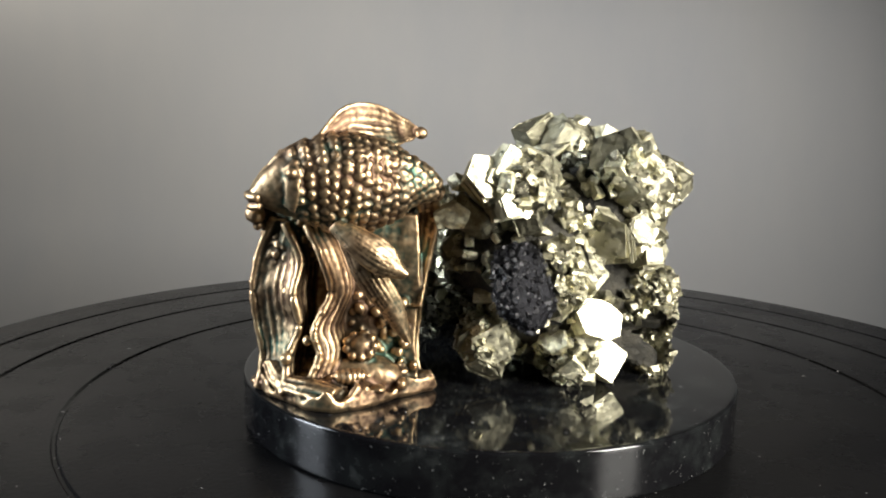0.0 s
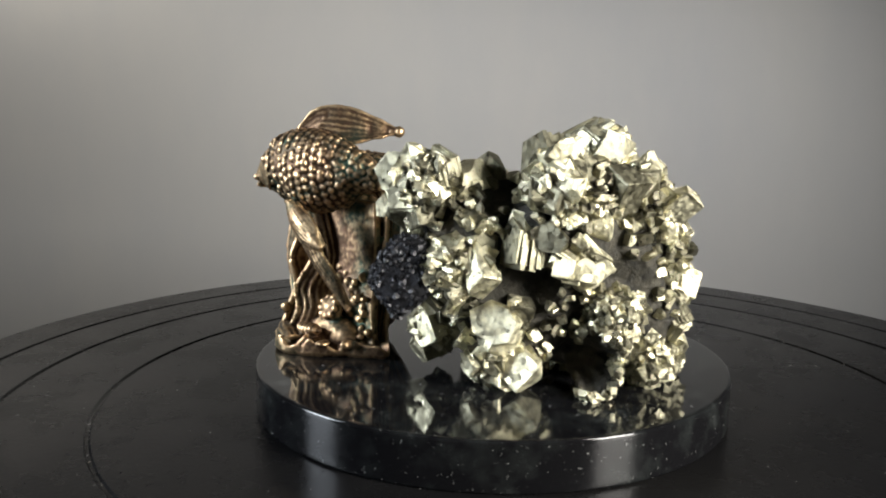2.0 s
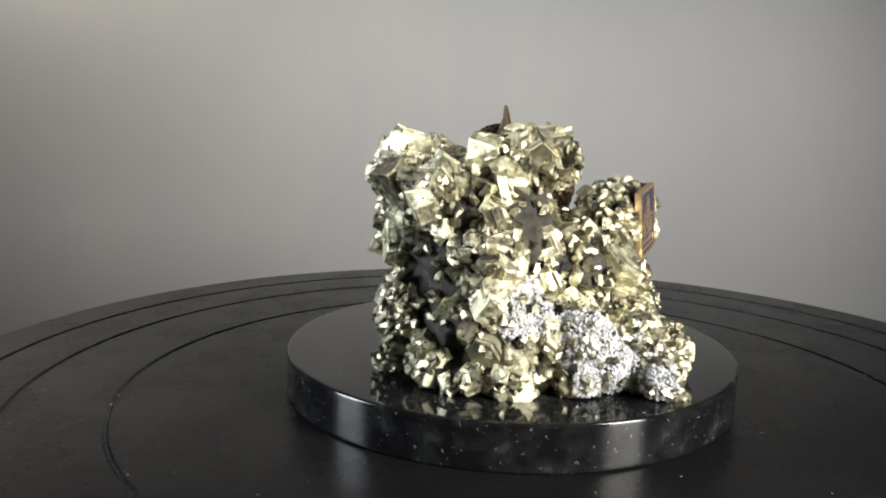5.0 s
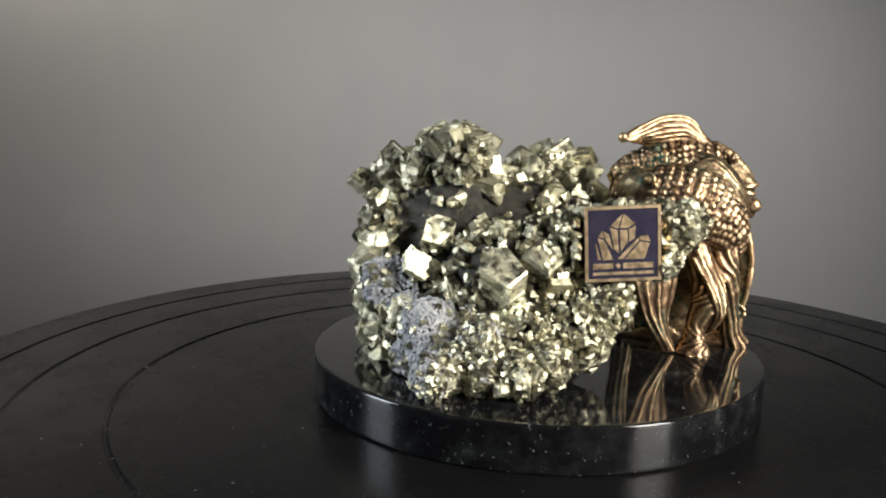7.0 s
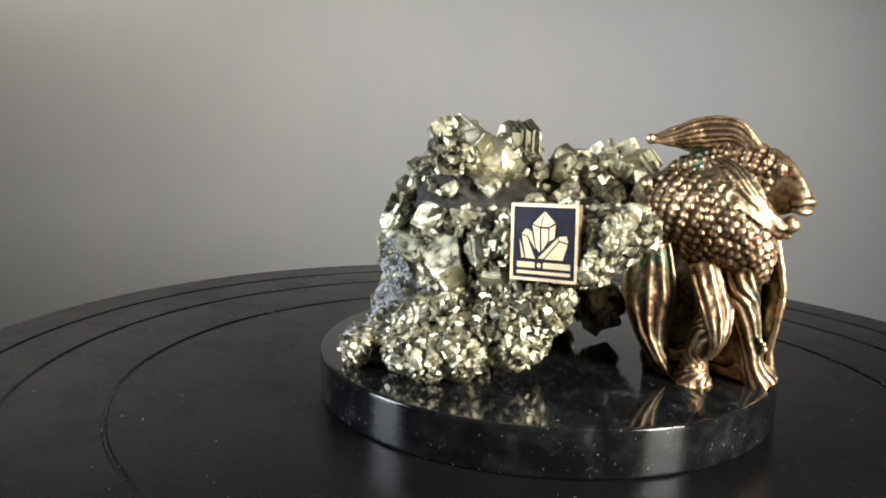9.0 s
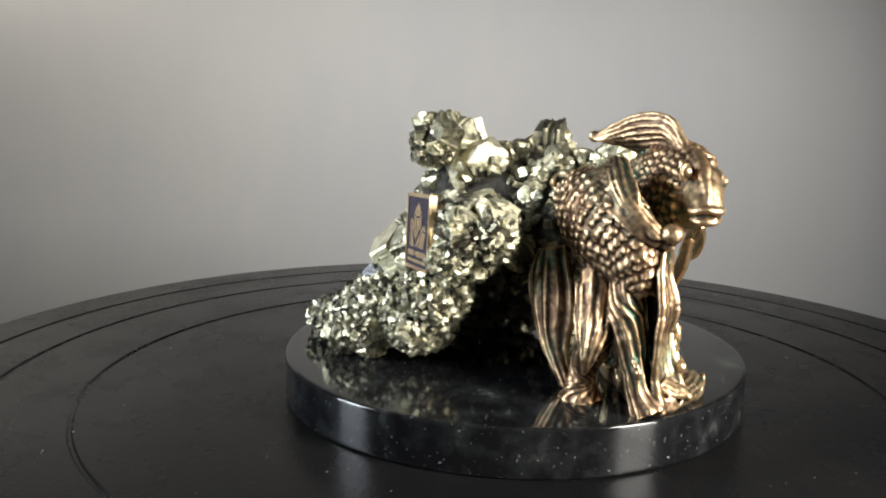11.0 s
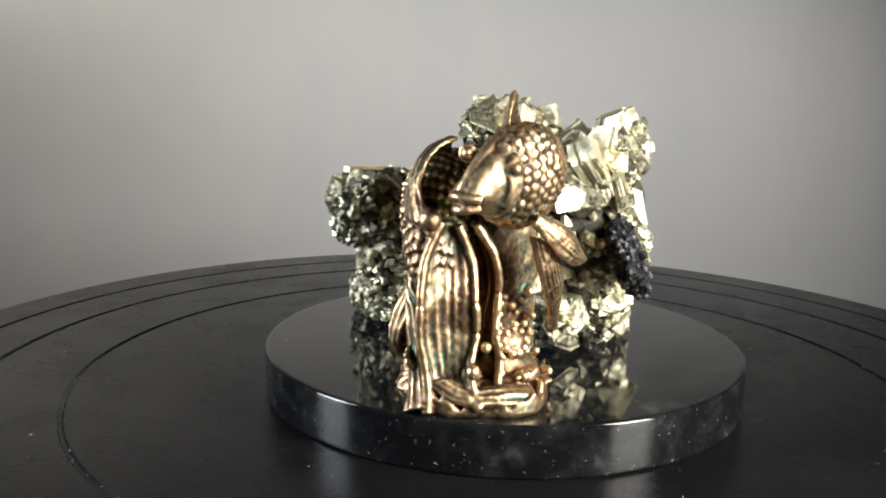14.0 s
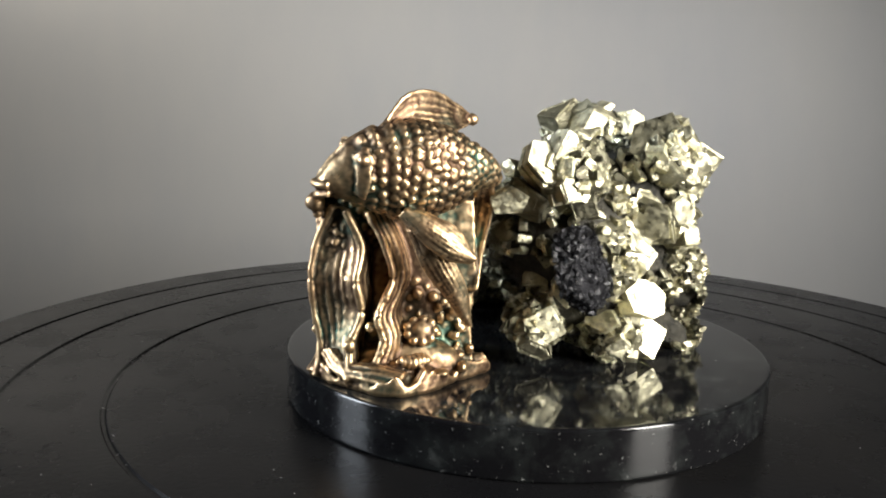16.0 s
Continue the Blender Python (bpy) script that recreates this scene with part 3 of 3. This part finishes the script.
def sheet(bm, edge_a, edge_b, thick, ribs=0, relief=0.35, bulge=0.0, along=26, across=None):
    """A thick leaf or fin between two curved edges, with ribs that run along it."""
    across = across or max(8, ribs * 6)
    pts = np.array([[curve(edge_a, i / along) * (1 - j / across) + curve(edge_b, i / along) * (j / across) for j in range(across + 1)] for i in range(along + 1)])
    du, dv = np.gradient(pts, axis=0), np.gradient(pts, axis=1)
    nrm = np.cross(du, dv)
    nrm /= np.maximum(np.linalg.norm(nrm, axis=2, keepdims=True), 1e-9)
    w = np.linspace(0, 1, across + 1)
    lift = bulge * np.sin(np.pi * w)[None, :, None] + np.zeros((along + 1, 1, 1))
    taper = (0.55 + 0.45 * np.sin(np.pi * w))[None, :, None]
    phase = (0.9 * np.sin(np.linspace(0, 5, along + 1)) + 0.5 * np.sin(np.linspace(1, 13, along + 1)))[:, None, None]
    wob = 0.25 * np.sin(ribs * 1.7 * w)[None, :, None] + phase
    fade = 0.65 + 0.35 * np.sin(np.linspace(0.4, 9, along + 1)[:, None] + 7 * w[None, :])[:, :, None]
    rib = relief * fade * (np.cos(ribs * math.tau * w[None, :, None] + wob) + 0.35 * np.cos(ribs * 1.63 * math.tau * w[None, :, None] - 2 * wob)) if ribs else 0.0
    front = pts + nrm * (lift + thick * 0.5 * taper + rib)
    back = pts + nrm * (lift - thick * 0.5 * taper + (rib if ribs else 0.0) * 0.5)
    rows = []
    for i in range(along + 1):
        loop = list(front[i]) + list(back[i][::-1])
        rows.append([bm.verts.new(v * MM) for v in loop])
    grid_faces(bm, rows, True)
    bm.faces.new(rows[0][::-1])
    bm.faces.new(rows[-1])


def tube(bm, stations, sides=20, flutes=0, relief=0.0):
    """A closed tapering tube; stations are (x, y, z, radius)."""
    rows = []
    for i in range(41):
        x, y, z, r = curve(stations, i / 40)
        d = curve(stations, min(1, i / 40 + 0.02))[:3] - curve(stations, max(0, i / 40 - 0.02))[:3]
        q = Vector(d).to_track_quat("Z", "Y")
        ring = []
        for k in range(sides * (3 if flutes else 1)):
            a = k * math.tau / (sides * (3 if flutes else 1))
            rr = max(r, 0.05) * (1 + relief * math.cos(flutes * a + i * 0.05))
            ring.append(bm.verts.new((Vector((x, y, z)) + q @ Vector((rr * math.cos(a), rr * math.sin(a), 0))) * MM))
        rows.append(ring)
    grid_faces(bm, rows, True)
    bm.faces.new(rows[0][::-1])
    bm.faces.new(rows[-1])


def ball(bm, x, y, z, a, b=None, c=None, turn=(0, 0, 0), sub=2):
    m = Matrix.LocRotScale(Vector((x, y, z)) * MM, Euler([radians(v) for v in turn]), (a * MM, (b or a) * MM, (c or b or a) * MM))
    bmesh.ops.create_icosphere(bm, subdivisions=sub, radius=1, matrix=m)


def fish_body(bm, spine, lean, first_scale, last_scale, step, size):
    """A carp's body; spine stations are (x, y, z, half height, half width), from the mouth to the tail."""
    def frame_at(t):
        s = curve(spine, t)
        d = Vector(curve(spine, min(1, t + 0.02))[:3] - curve(spine, max(0, t - 0.02))[:3]).normalized()
        side = d.cross(Vector((0, lean, 1))).normalized()
        return s, d, side, side.cross(d).normalized()

    def surface(t, a):
        s, d, side, up = frame_at(t)
        return Vector(s[:3]) + side * float(s[4]) * math.cos(a) + up * float(s[3]) * math.sin(a)
    rows = []
    for i in range(49):
        rows.append([bm.verts.new(surface(i / 48, k * math.tau / 40) * MM) for k in range(40)])
    grid_faces(bm, rows, True)
    bm.faces.new(rows[0][::-1])
    bm.faces.new(rows[-1])
    length = sum(float(np.linalg.norm(curve(spine, (i + 1) / 50)[:3] - curve(spine, i / 50)[:3])) for i in range(50))
    rnd = random.Random(21)
    count = int((last_scale - first_scale) * length / step)
    for i in range(count):
        t = min(first_scale + (i + 0.5 + rnd.uniform(-0.12, 0.12)) * step / length, 0.995)
        s = curve(spine, t)
        girth = math.pi * (3 * (s[3] + s[4]) - math.sqrt((3 * s[3] + s[4]) * (s[3] + 3 * s[4])))
        n = max(6, int(girth / (step * 1.12)))
        for k in range(n):
            a = (k + 0.5 * (i % 2)) * math.tau / n
            a += rnd.uniform(-0.22, 0.22) * math.tau / n
            p = surface(t, a)
            out = (surface(t, a) - Vector(s[:3]))
            tang = (surface(min(1, t + 0.02), a) - surface(max(0, t - 0.02), a)).normalized()
            round_ = (surface(t, a + 0.05) - surface(t, a - 0.05)).normalized()
            nrm = tang.cross(round_)
            if nrm.dot(out) < 0:
                nrm = -nrm
            m = Matrix((tang, nrm.cross(tang), nrm)).transposed()
            m = Matrix.Translation((p - nrm * 0.05) * MM) @ m.to_4x4() @ pose(0, 0, 0, rnd.uniform(-8, 8), -24 + rnd.uniform(-6, 6), rnd.uniform(-16, 16)) @ Matrix.Diagonal((size * rnd.uniform(1.0, 1.3) * MM, size * rnd.uniform(0.7, 0.9) * MM, size * rnd.uniform(0.34, 0.5) * MM, 1))
            bmesh.ops.create_icosphere(bm, subdivisions=1, radius=1, matrix=m)


def fish_eye(bm, x, y, z, r):
    ball(bm, x, y, z, r * 0.8)
    towards = Vector((x + 30, y + 27, 0)).normalized()
    for k in range(14):
        a = k * math.tau / 14
        q = Vector((towards.x, towards.y, 0)).to_track_quat("Z", "Y") @ Vector((r * math.cos(a), r * math.sin(a), -0.2))
        ball(bm, x + q.x, y + q.y, z + q.z, r * 0.3, sub=1)


def build_figurine():
    bm = bmesh.new()
    rnd = random.Random(3)
    # upper carp
    fish_body(bm, (
        (-43.2, -38.0, 46.8, 1.0, 2.1), (-40.4, -38.2, 47.6, 3.2, 2.9), (-36.6, -38.0, 48.5, 5.6, 3.7), (-31.2, -36.6, 49.4, 8.0, 5.1), (-26.0, -34.6, 49.1, 8.6, 6.1),
        (-20.7, -32.2, 49.1, 7.4, 5.2), (-16.5, -30.4, 49.2, 4.8, 3.8), (-13.0, -29.0, 48.3, 2.6, 2.2), (-10.5, -28.0, 47.0, 1.2, 1.2)), -0.2, 0.27, 0.95, 1.36, 1.2)
    # lips and the ridge of its nose
    tube(bm, ((-41.0, -41.2, 46.8, 0.5), (-42.8, -40.0, 47.0, 0.65), (-43.6, -38.2, 47.2, 0.7), (-42.9, -36.4, 47.0, 0.65), (-41.2, -35.3, 46.8, 0.5)), 12)
    tube(bm, ((-40.8, -40.8, 45.3, 0.5), (-42.3, -39.7, 45.1, 0.7), (-42.9, -38.2, 45.1, 0.75), (-42.4, -36.7, 45.1, 0.7), (-41.0, -35.7, 45.3, 0.5)), 12)
    tube(bm, ((-42.6, -38.2, 47.9, 0.9), (-40.0, -38.1, 51.0, 1.2), (-36.6, -38.0, 54.0, 1.4), (-33.0, -37.2, 56.4, 1.0)), 14)
    fish_eye(bm, -38.6, -34.9, 53.4, 1.35)
    fish_eye(bm, -34.9, -42.0, 51.3, 1.35)
    # gill cover
    sheet(bm, ((-35.0, -41.8, 53.0), (-33.6, -42.5, 49.0), (-34.6, -41.2, 44.4)), ((-36.6, -41.4, 52.0), (-36.0, -42.0, 48.6), (-36.6, -40.8, 45.4)), 0.8)
    # dorsal fin
    sheet(bm, ((-32.4, -37.0, 56.6), (-28.0, -33.6, 62.4), (-23.0, -29.0, 63.0), (-18.4, -24.0, 60.6), (-15.2, -20.6, 58.2)), ((-30.0, -35.6, 55.4), (-25.4, -33.8, 55.8), (-21.5, -31.0, 54.6), (-18.2, -26.6, 55.8), (-15.6, -22.0, 57.0)), 1.4, 7, 0.28, 0.9)
    ball(bm, -15.3, -20.7, 57.7, 1.25)
    ball(bm, -16.3, -21.9, 57.6, 0.95)
    # side fin of the upper carp, two lobes
    sheet(bm, ((-29.2, -40.2, 41.8), (-25.5, -41.4, 38.0), (-20.5, -41.2, 34.4), (-16.2, -39.4, 33.4)), ((-27.0, -39.0, 43.0), (-22.5, -39.8, 41.8), (-18.4, -39.6, 39.4), (-15.6, -38.8, 34.8)), 1.1, 8, 0.24, 0.9, 36)
    sheet(bm, ((-27.6, -38.6, 39.5), (-24.8, -38.2, 32.5), (-20.6, -36.2, 26.5), (-16.4, -33.4, 20.4)), ((-22.6, -38.4, 38.4), (-18.6, -37.8, 33.0), (-16.2, -35.4, 27.5), (-15.2, -32.8, 20.8)), 1.2, 7, 0.24, 0.7, 36)
    # tail of the upper carp, drooping behind
    sheet(bm, ((-13.6, -29.0, 50.0), (-11.0, -27.0, 44.0), (-12.6, -26.0, 34.0), (-13.9, -28.6, 26.1)), ((-15.0, -29.0, 45.6), (-15.0, -24.5, 41.0), (-16.6, -24.6, 33.0), (-16.4, -28.0, 26.0)), 1.5, 3, 0.3, 0.5)
    sheet(bm, ((-17.0, -26.0, 42.0), (-14.0, -23.0, 30.0), (-14.6, -24.0, 18.0), (-13.6, -25.0, 10.2)), ((-21.0, -24.0, 42.0), (-19.5, -23.5, 30.0), (-19.4, -24.0, 18.0), (-20.0, -25.0, 10.2)), 1.6, 4, 0.25, 0.4)
    # lower carp
    fish_body(bm, (
        (-15.6, -18.6, 45.6, 1.4, 1.6), (-18.6, -18.0, 46.4, 3.9, 3.6), (-22.6, -18.2, 46.2, 5.8, 5.0), (-28.0, -19.6, 44.6, 8.2, 6.4), (-33.0, -22.6, 42.0, 9.4, 6.6),
        (-36.6, -25.6, 38.6, 7.8, 5.6), (-38.8, -27.6, 34.6, 5.4, 4.2), (-39.4, -28.4, 31.2, 3.0, 3.0)), 0.25, 0.29, 0.98, 1.36, 1.2)
    fish_eye(bm, -23.6, -12.8, 49.2, 1.5)
    # its back fin, curled over to the knob
    sheet(bm, ((-30.6, -21.4, 53.0), (-35.6, -20.6, 50.2), (-39.4, -22.8, 46.6), (-42.4, -28.0, 41.8)), ((-32.2, -25.2, 55.0), (-37.6, -25.6, 53.2), (-41.6, -26.8, 48.4), (-44.0, -32.0, 42.2)), 1.2, 5, 0.2, 1.0)
    # the ribbed mane that sweeps over its flank
    sheet(bm, ((-29.6, -14.0, 48.8), (-34.0, -21.4, 54.0), (-39.4, -26.0, 52.0), (-42.9, -27.2, 46.2), (-44.0, -31.0, 42.0)), ((-32.4, -14.8, 46.6), (-36.6, -17.6, 48.0), (-40.4, -21.2, 46.0), (-43.0, -24.6, 43.2), (-43.6, -29.4, 40.4)), 0.9, 9, 0.2, 0.1)
    ball(bm, -44.0, -32.3, 42.9, 1.9)
    for k in range(5):
        ball(bm, -42.4 - 0.3 * k, -29.0 - 0.8 * k, 41.2 - 0.1 * k, 0.9)
    # hanging fins of the lower carp that stand on the base
    sheet(bm, ((-23.6, -10.6, 36.0), (-22.6, -8.6, 29.0), (-25.0, -11.2, 18.0), (-28.6, -15.2, 9.8)), ((-29.0, -15.4, 38.0), (-30.2, -17.4, 26.0), (-29.0, -16.4, 17.0), (-30.6, -18.2, 9.8)), 1.9, 4, 0.34, 1.0)
    tube(bm, ((-33.0, -21.0, 34.0, 3.2), (-36.2, -21.0, 26.0, 3.3), (-37.0, -20.2, 21.0, 3.5), (-35.2, -19.0, 16.0, 2.5), (-35.0, -18.6, 12.6, 2.9), (-34.8, -18.6, 9.7, 4.2)), 20, 9, 0.05)
    sheet(bm, ((-33.4, -17.0, 32.0), (-37.8, -16.6, 25.0), (-39.4, -17.6, 20.0), (-38.0, -18.6, 16.4)), ((-37.4, -24.0, 31.0), (-40.4, -22.6, 24.0), (-40.6, -20.6, 19.0), (-38.4, -19.8, 16.0)), 1.5, 4, 0.3, 0.8)
    tube(bm, ((-38.4, -26.4, 36.0, 3.4), (-39.6, -25.8, 28.0, 3.2), (-41.0, -27.2, 20.0, 2.4), (-41.6, -28.2, 14.0, 2.2), (-42.6, -30.2, 9.8, 3.4)), 20, 9, 0.08)
    for k in range(7):
        ball(bm, -43.6 + 0.9 * math.cos(k * 0.9), -27.4 + 0.5 * math.sin(k), 18.6 + 1.3 * math.sin(k * 0.9), 0.62)
    # water plants under the upper carp: a wavy wall behind, and leaves that fold out from it
    sheet(bm, ((-38.6, -28.0, 43.0), (-40.4, -28.4, 31.0), (-41.2, -29.4, 19.0), (-41.6, -30.0, 9.8)), ((-15.0, -26.4, 43.0), (-14.4, -26.6, 31.0), (-15.0, -27.0, 19.0), (-14.0, -27.4, 9.8)), 3.2, 3, 0.15, 0.0, 40)
    fold = ((-38.6, -33.0, 41.6), (-35.6, -33.4, 35.0), (-36.4, -35.2, 29.0), (-35.4, -34.6, 23.0), (-37.4, -35.6, 17.0), (-37.0, -38.0, 10.6))
    sheet(bm, ((-40.8, -31.6, 42.2), (-43.6, -30.8, 36.0), (-44.8, -31.2, 29.0), (-44.2, -30.8, 22.0), (-43.0, -31.0, 16.0), (-43.8, -32.4, 10.2)), fold, 1.2, 6, 0.13, -1.2, 40)
    tube(bm, [(*q, 0.8) for q in fold], 12)
    tube(bm, ((-40.8, -31.6, 42.2, 0.8), (-43.6, -30.8, 36.0, 0.7), (-44.8, -31.2, 29.0, 0.8), (-44.2, -30.8, 22.0, 0.7), (-43.0, -31.0, 16.0, 0.8), (-43.8, -32.4, 10.2, 0.9)), 12)
    sheet(bm, fold, ((-36.4, -28.6, 42.0), (-33.8, -28.6, 35.0), (-33.6, -28.8, 29.0), (-33.8, -29.2, 23.0), (-35.0, -30.4, 17.0), (-35.6, -32.0, 10.6)), 1.2, 4, 0.16, -0.4, 30)
    wavy = ((-34.6, -33.0, 41.4), (-31.2, -34.6, 35.0), (-30.0, -34.0, 29.0), (-32.4, -36.2, 23.0), (-31.4, -36.4, 18.0), (-33.6, -38.0, 12.4))
    sheet(bm, wavy, ((-31.6, -28.4, 42.0), (-28.0, -28.4, 35.0), (-26.8, -28.4, 29.0), (-28.6, -29.6, 23.0), (-28.0, -31.0, 18.0), (-29.0, -33.4, 12.4)), 1.3, 5, 0.22, 0.5, 40)
    tube(bm, [(*q, 0.75) for q in wavy], 12)
    for k in range(6):
        ball(bm, *(np.array(curve(wavy, 0.5 + 0.09 * k)) + (0.3, -0.6, 0)), 0.5)
    for k in range(60):
        ball(bm, rnd.uniform(-29, -16), rnd.uniform(-29.4, -28.4), rnd.uniform(12, 28), rnd.uniform(0.5, 1.1), sub=2)
    ball(bm, -27.0, -30.6, 13.0, 10.0, 4.4, 4.6, sub=4)
    ball(bm, -33.8, -35.4, 20.6, 1.0)
    ball(bm, -37.4, -36.4, 17.4, 1.2)
    sheet(bm, ((-42.8, -31.4, 14.6), (-40.2, -36.2, 12.2), (-34.6, -40.4, 12.0), (-28.6, -42.4, 11.4)), ((-38.6, -33.0, 15.6), (-36.2, -35.0, 13.6), (-32.0, -36.8, 13.8), (-26.6, -38.6, 13.0)), 1.3, 4, 0.2, 0.8)
    # rocky foot with shell, blossom and pebbles
    rim = ((-43.6, -31.0), (-41.6, -35.2), (-37.0, -38.4), (-33.0, -41.6), (-28.8, -42.8), (-24.4, -40.6), (-20.6, -37.6), (-16.6, -32.6), (-10.8, -27.2), (-13.4, -24.6), (-20.0, -23.6), (-28.0, -25.6), (-36.0, -26.8), (-42.0, -27.6))
    rows = [[], [], [], [], []]
    n = 84
    for k in range(n):
        x, y = curve(rim + (rim[0],), k / n)
        cx, cy = -28.0, -32.5
        wave = 1.1 * math.sin(k * 0.61) + 0.6 * math.sin(k * 1.37)
        for row, (f, z) in zip(rows, ((0.95, 9.6), (1.0, 10.4), (0.99, 12.4 + 0.9 * wave), (0.84, 12.0 + 0.5 * wave), (0.42, 14.4))):
            row.append(bm.verts.new(Vector((cx + (x - cx) * f, cy + (y - cy) * f, z)) * MM))
    grid_faces(bm, rows, True)
    bm.faces.new(rows[0][::-1])
    bm.faces.new(rows[-1])
    for k in range(8):
        f = (k - 3.5) / 3.5
        ball(bm, -25.6 + 3.0 * f, -37.2 + 0.9 * f, 14.9, 0.62, 1.9 * math.sqrt(1.08 - f * f), 1.5 * math.sqrt(1.08 - f * f), (0, 0, 15))
    for k in range(9):
        a = k * math.tau / 9
        ball(bm, -24.6 + 2.5 * math.cos(a), -33.0 + 1.0 * math.sin(a), 19.4 + 2.0 * math.sin(a), 0.9, 0.7, 0.8)
    ball(bm, -24.6, -32.0, 18.6, 3.0, 2.2, 3.0)
    for k in range(22):
        ball(bm, rnd.uniform(-39, -16), rnd.uniform(-37, -28), rnd.uniform(11.6, 13.0), rnd.uniform(0.8, 2.2), rnd.uniform(0.8, 2.0), rnd.uniform(0.6, 1.3))
    for k in range(12):
        ball(bm, -16.6 + rnd.uniform(-2.6, 2.2), -28.6 + rnd.uniform(-1.8, 1.6), 14.2 + rnd.uniform(-1, 1.6), rnd.uniform(0.55, 0.95), sub=1)
    for k in range(5):
        p = [(-41.5 + 5.5 * k, -33.5 - 1.2 * k, 12.6), (-39.0 + 5.0 * k, -36.0 - 1.0 * k, 13.4), (-37.5 + 4.0 * k, -38.5 - 0.5 * k, 11.4)]
        if k < 4:
            tube(bm, [(*q, 0.7) for q in p], 10)
    bmesh.ops.recalc_face_normals(bm, faces=bm.faces[:])
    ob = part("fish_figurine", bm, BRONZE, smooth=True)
    melt = ob.modifiers.new("cast", "REMESH")
    melt.mode, melt.voxel_size, melt.use_smooth_shade = "VOXEL", 0.00027, True
    for scale, strength in ((0.0028, 0.00055),):
        grain = bpy.data.textures.new("casting_grain", "CLOUDS")
        grain.noise_scale, grain.noise_depth = scale, 2
        rough = ob.modifiers.new("grain", "DISPLACE")
        rough.texture, rough.strength, rough.texture_coords = grain, strength, "LOCAL"
    soft = ob.modifiers.new("polish", "SMOOTH")
    soft.factor, soft.iterations = 0.5, 2
    return tagged(ob, "cast bronze figurine of two carp over water plants", "figurine")


figurine = build_figurine()


def motions():
    """Everything on the turntable goes round with it."""
    rows = [(t, pose(0, 0, 0, 0, 0, -turn)) for t, turn in TURN]
    for thing in (turntable, stone_base, cluster, plaque, figurine):
        walk(thing, rows)


motions()
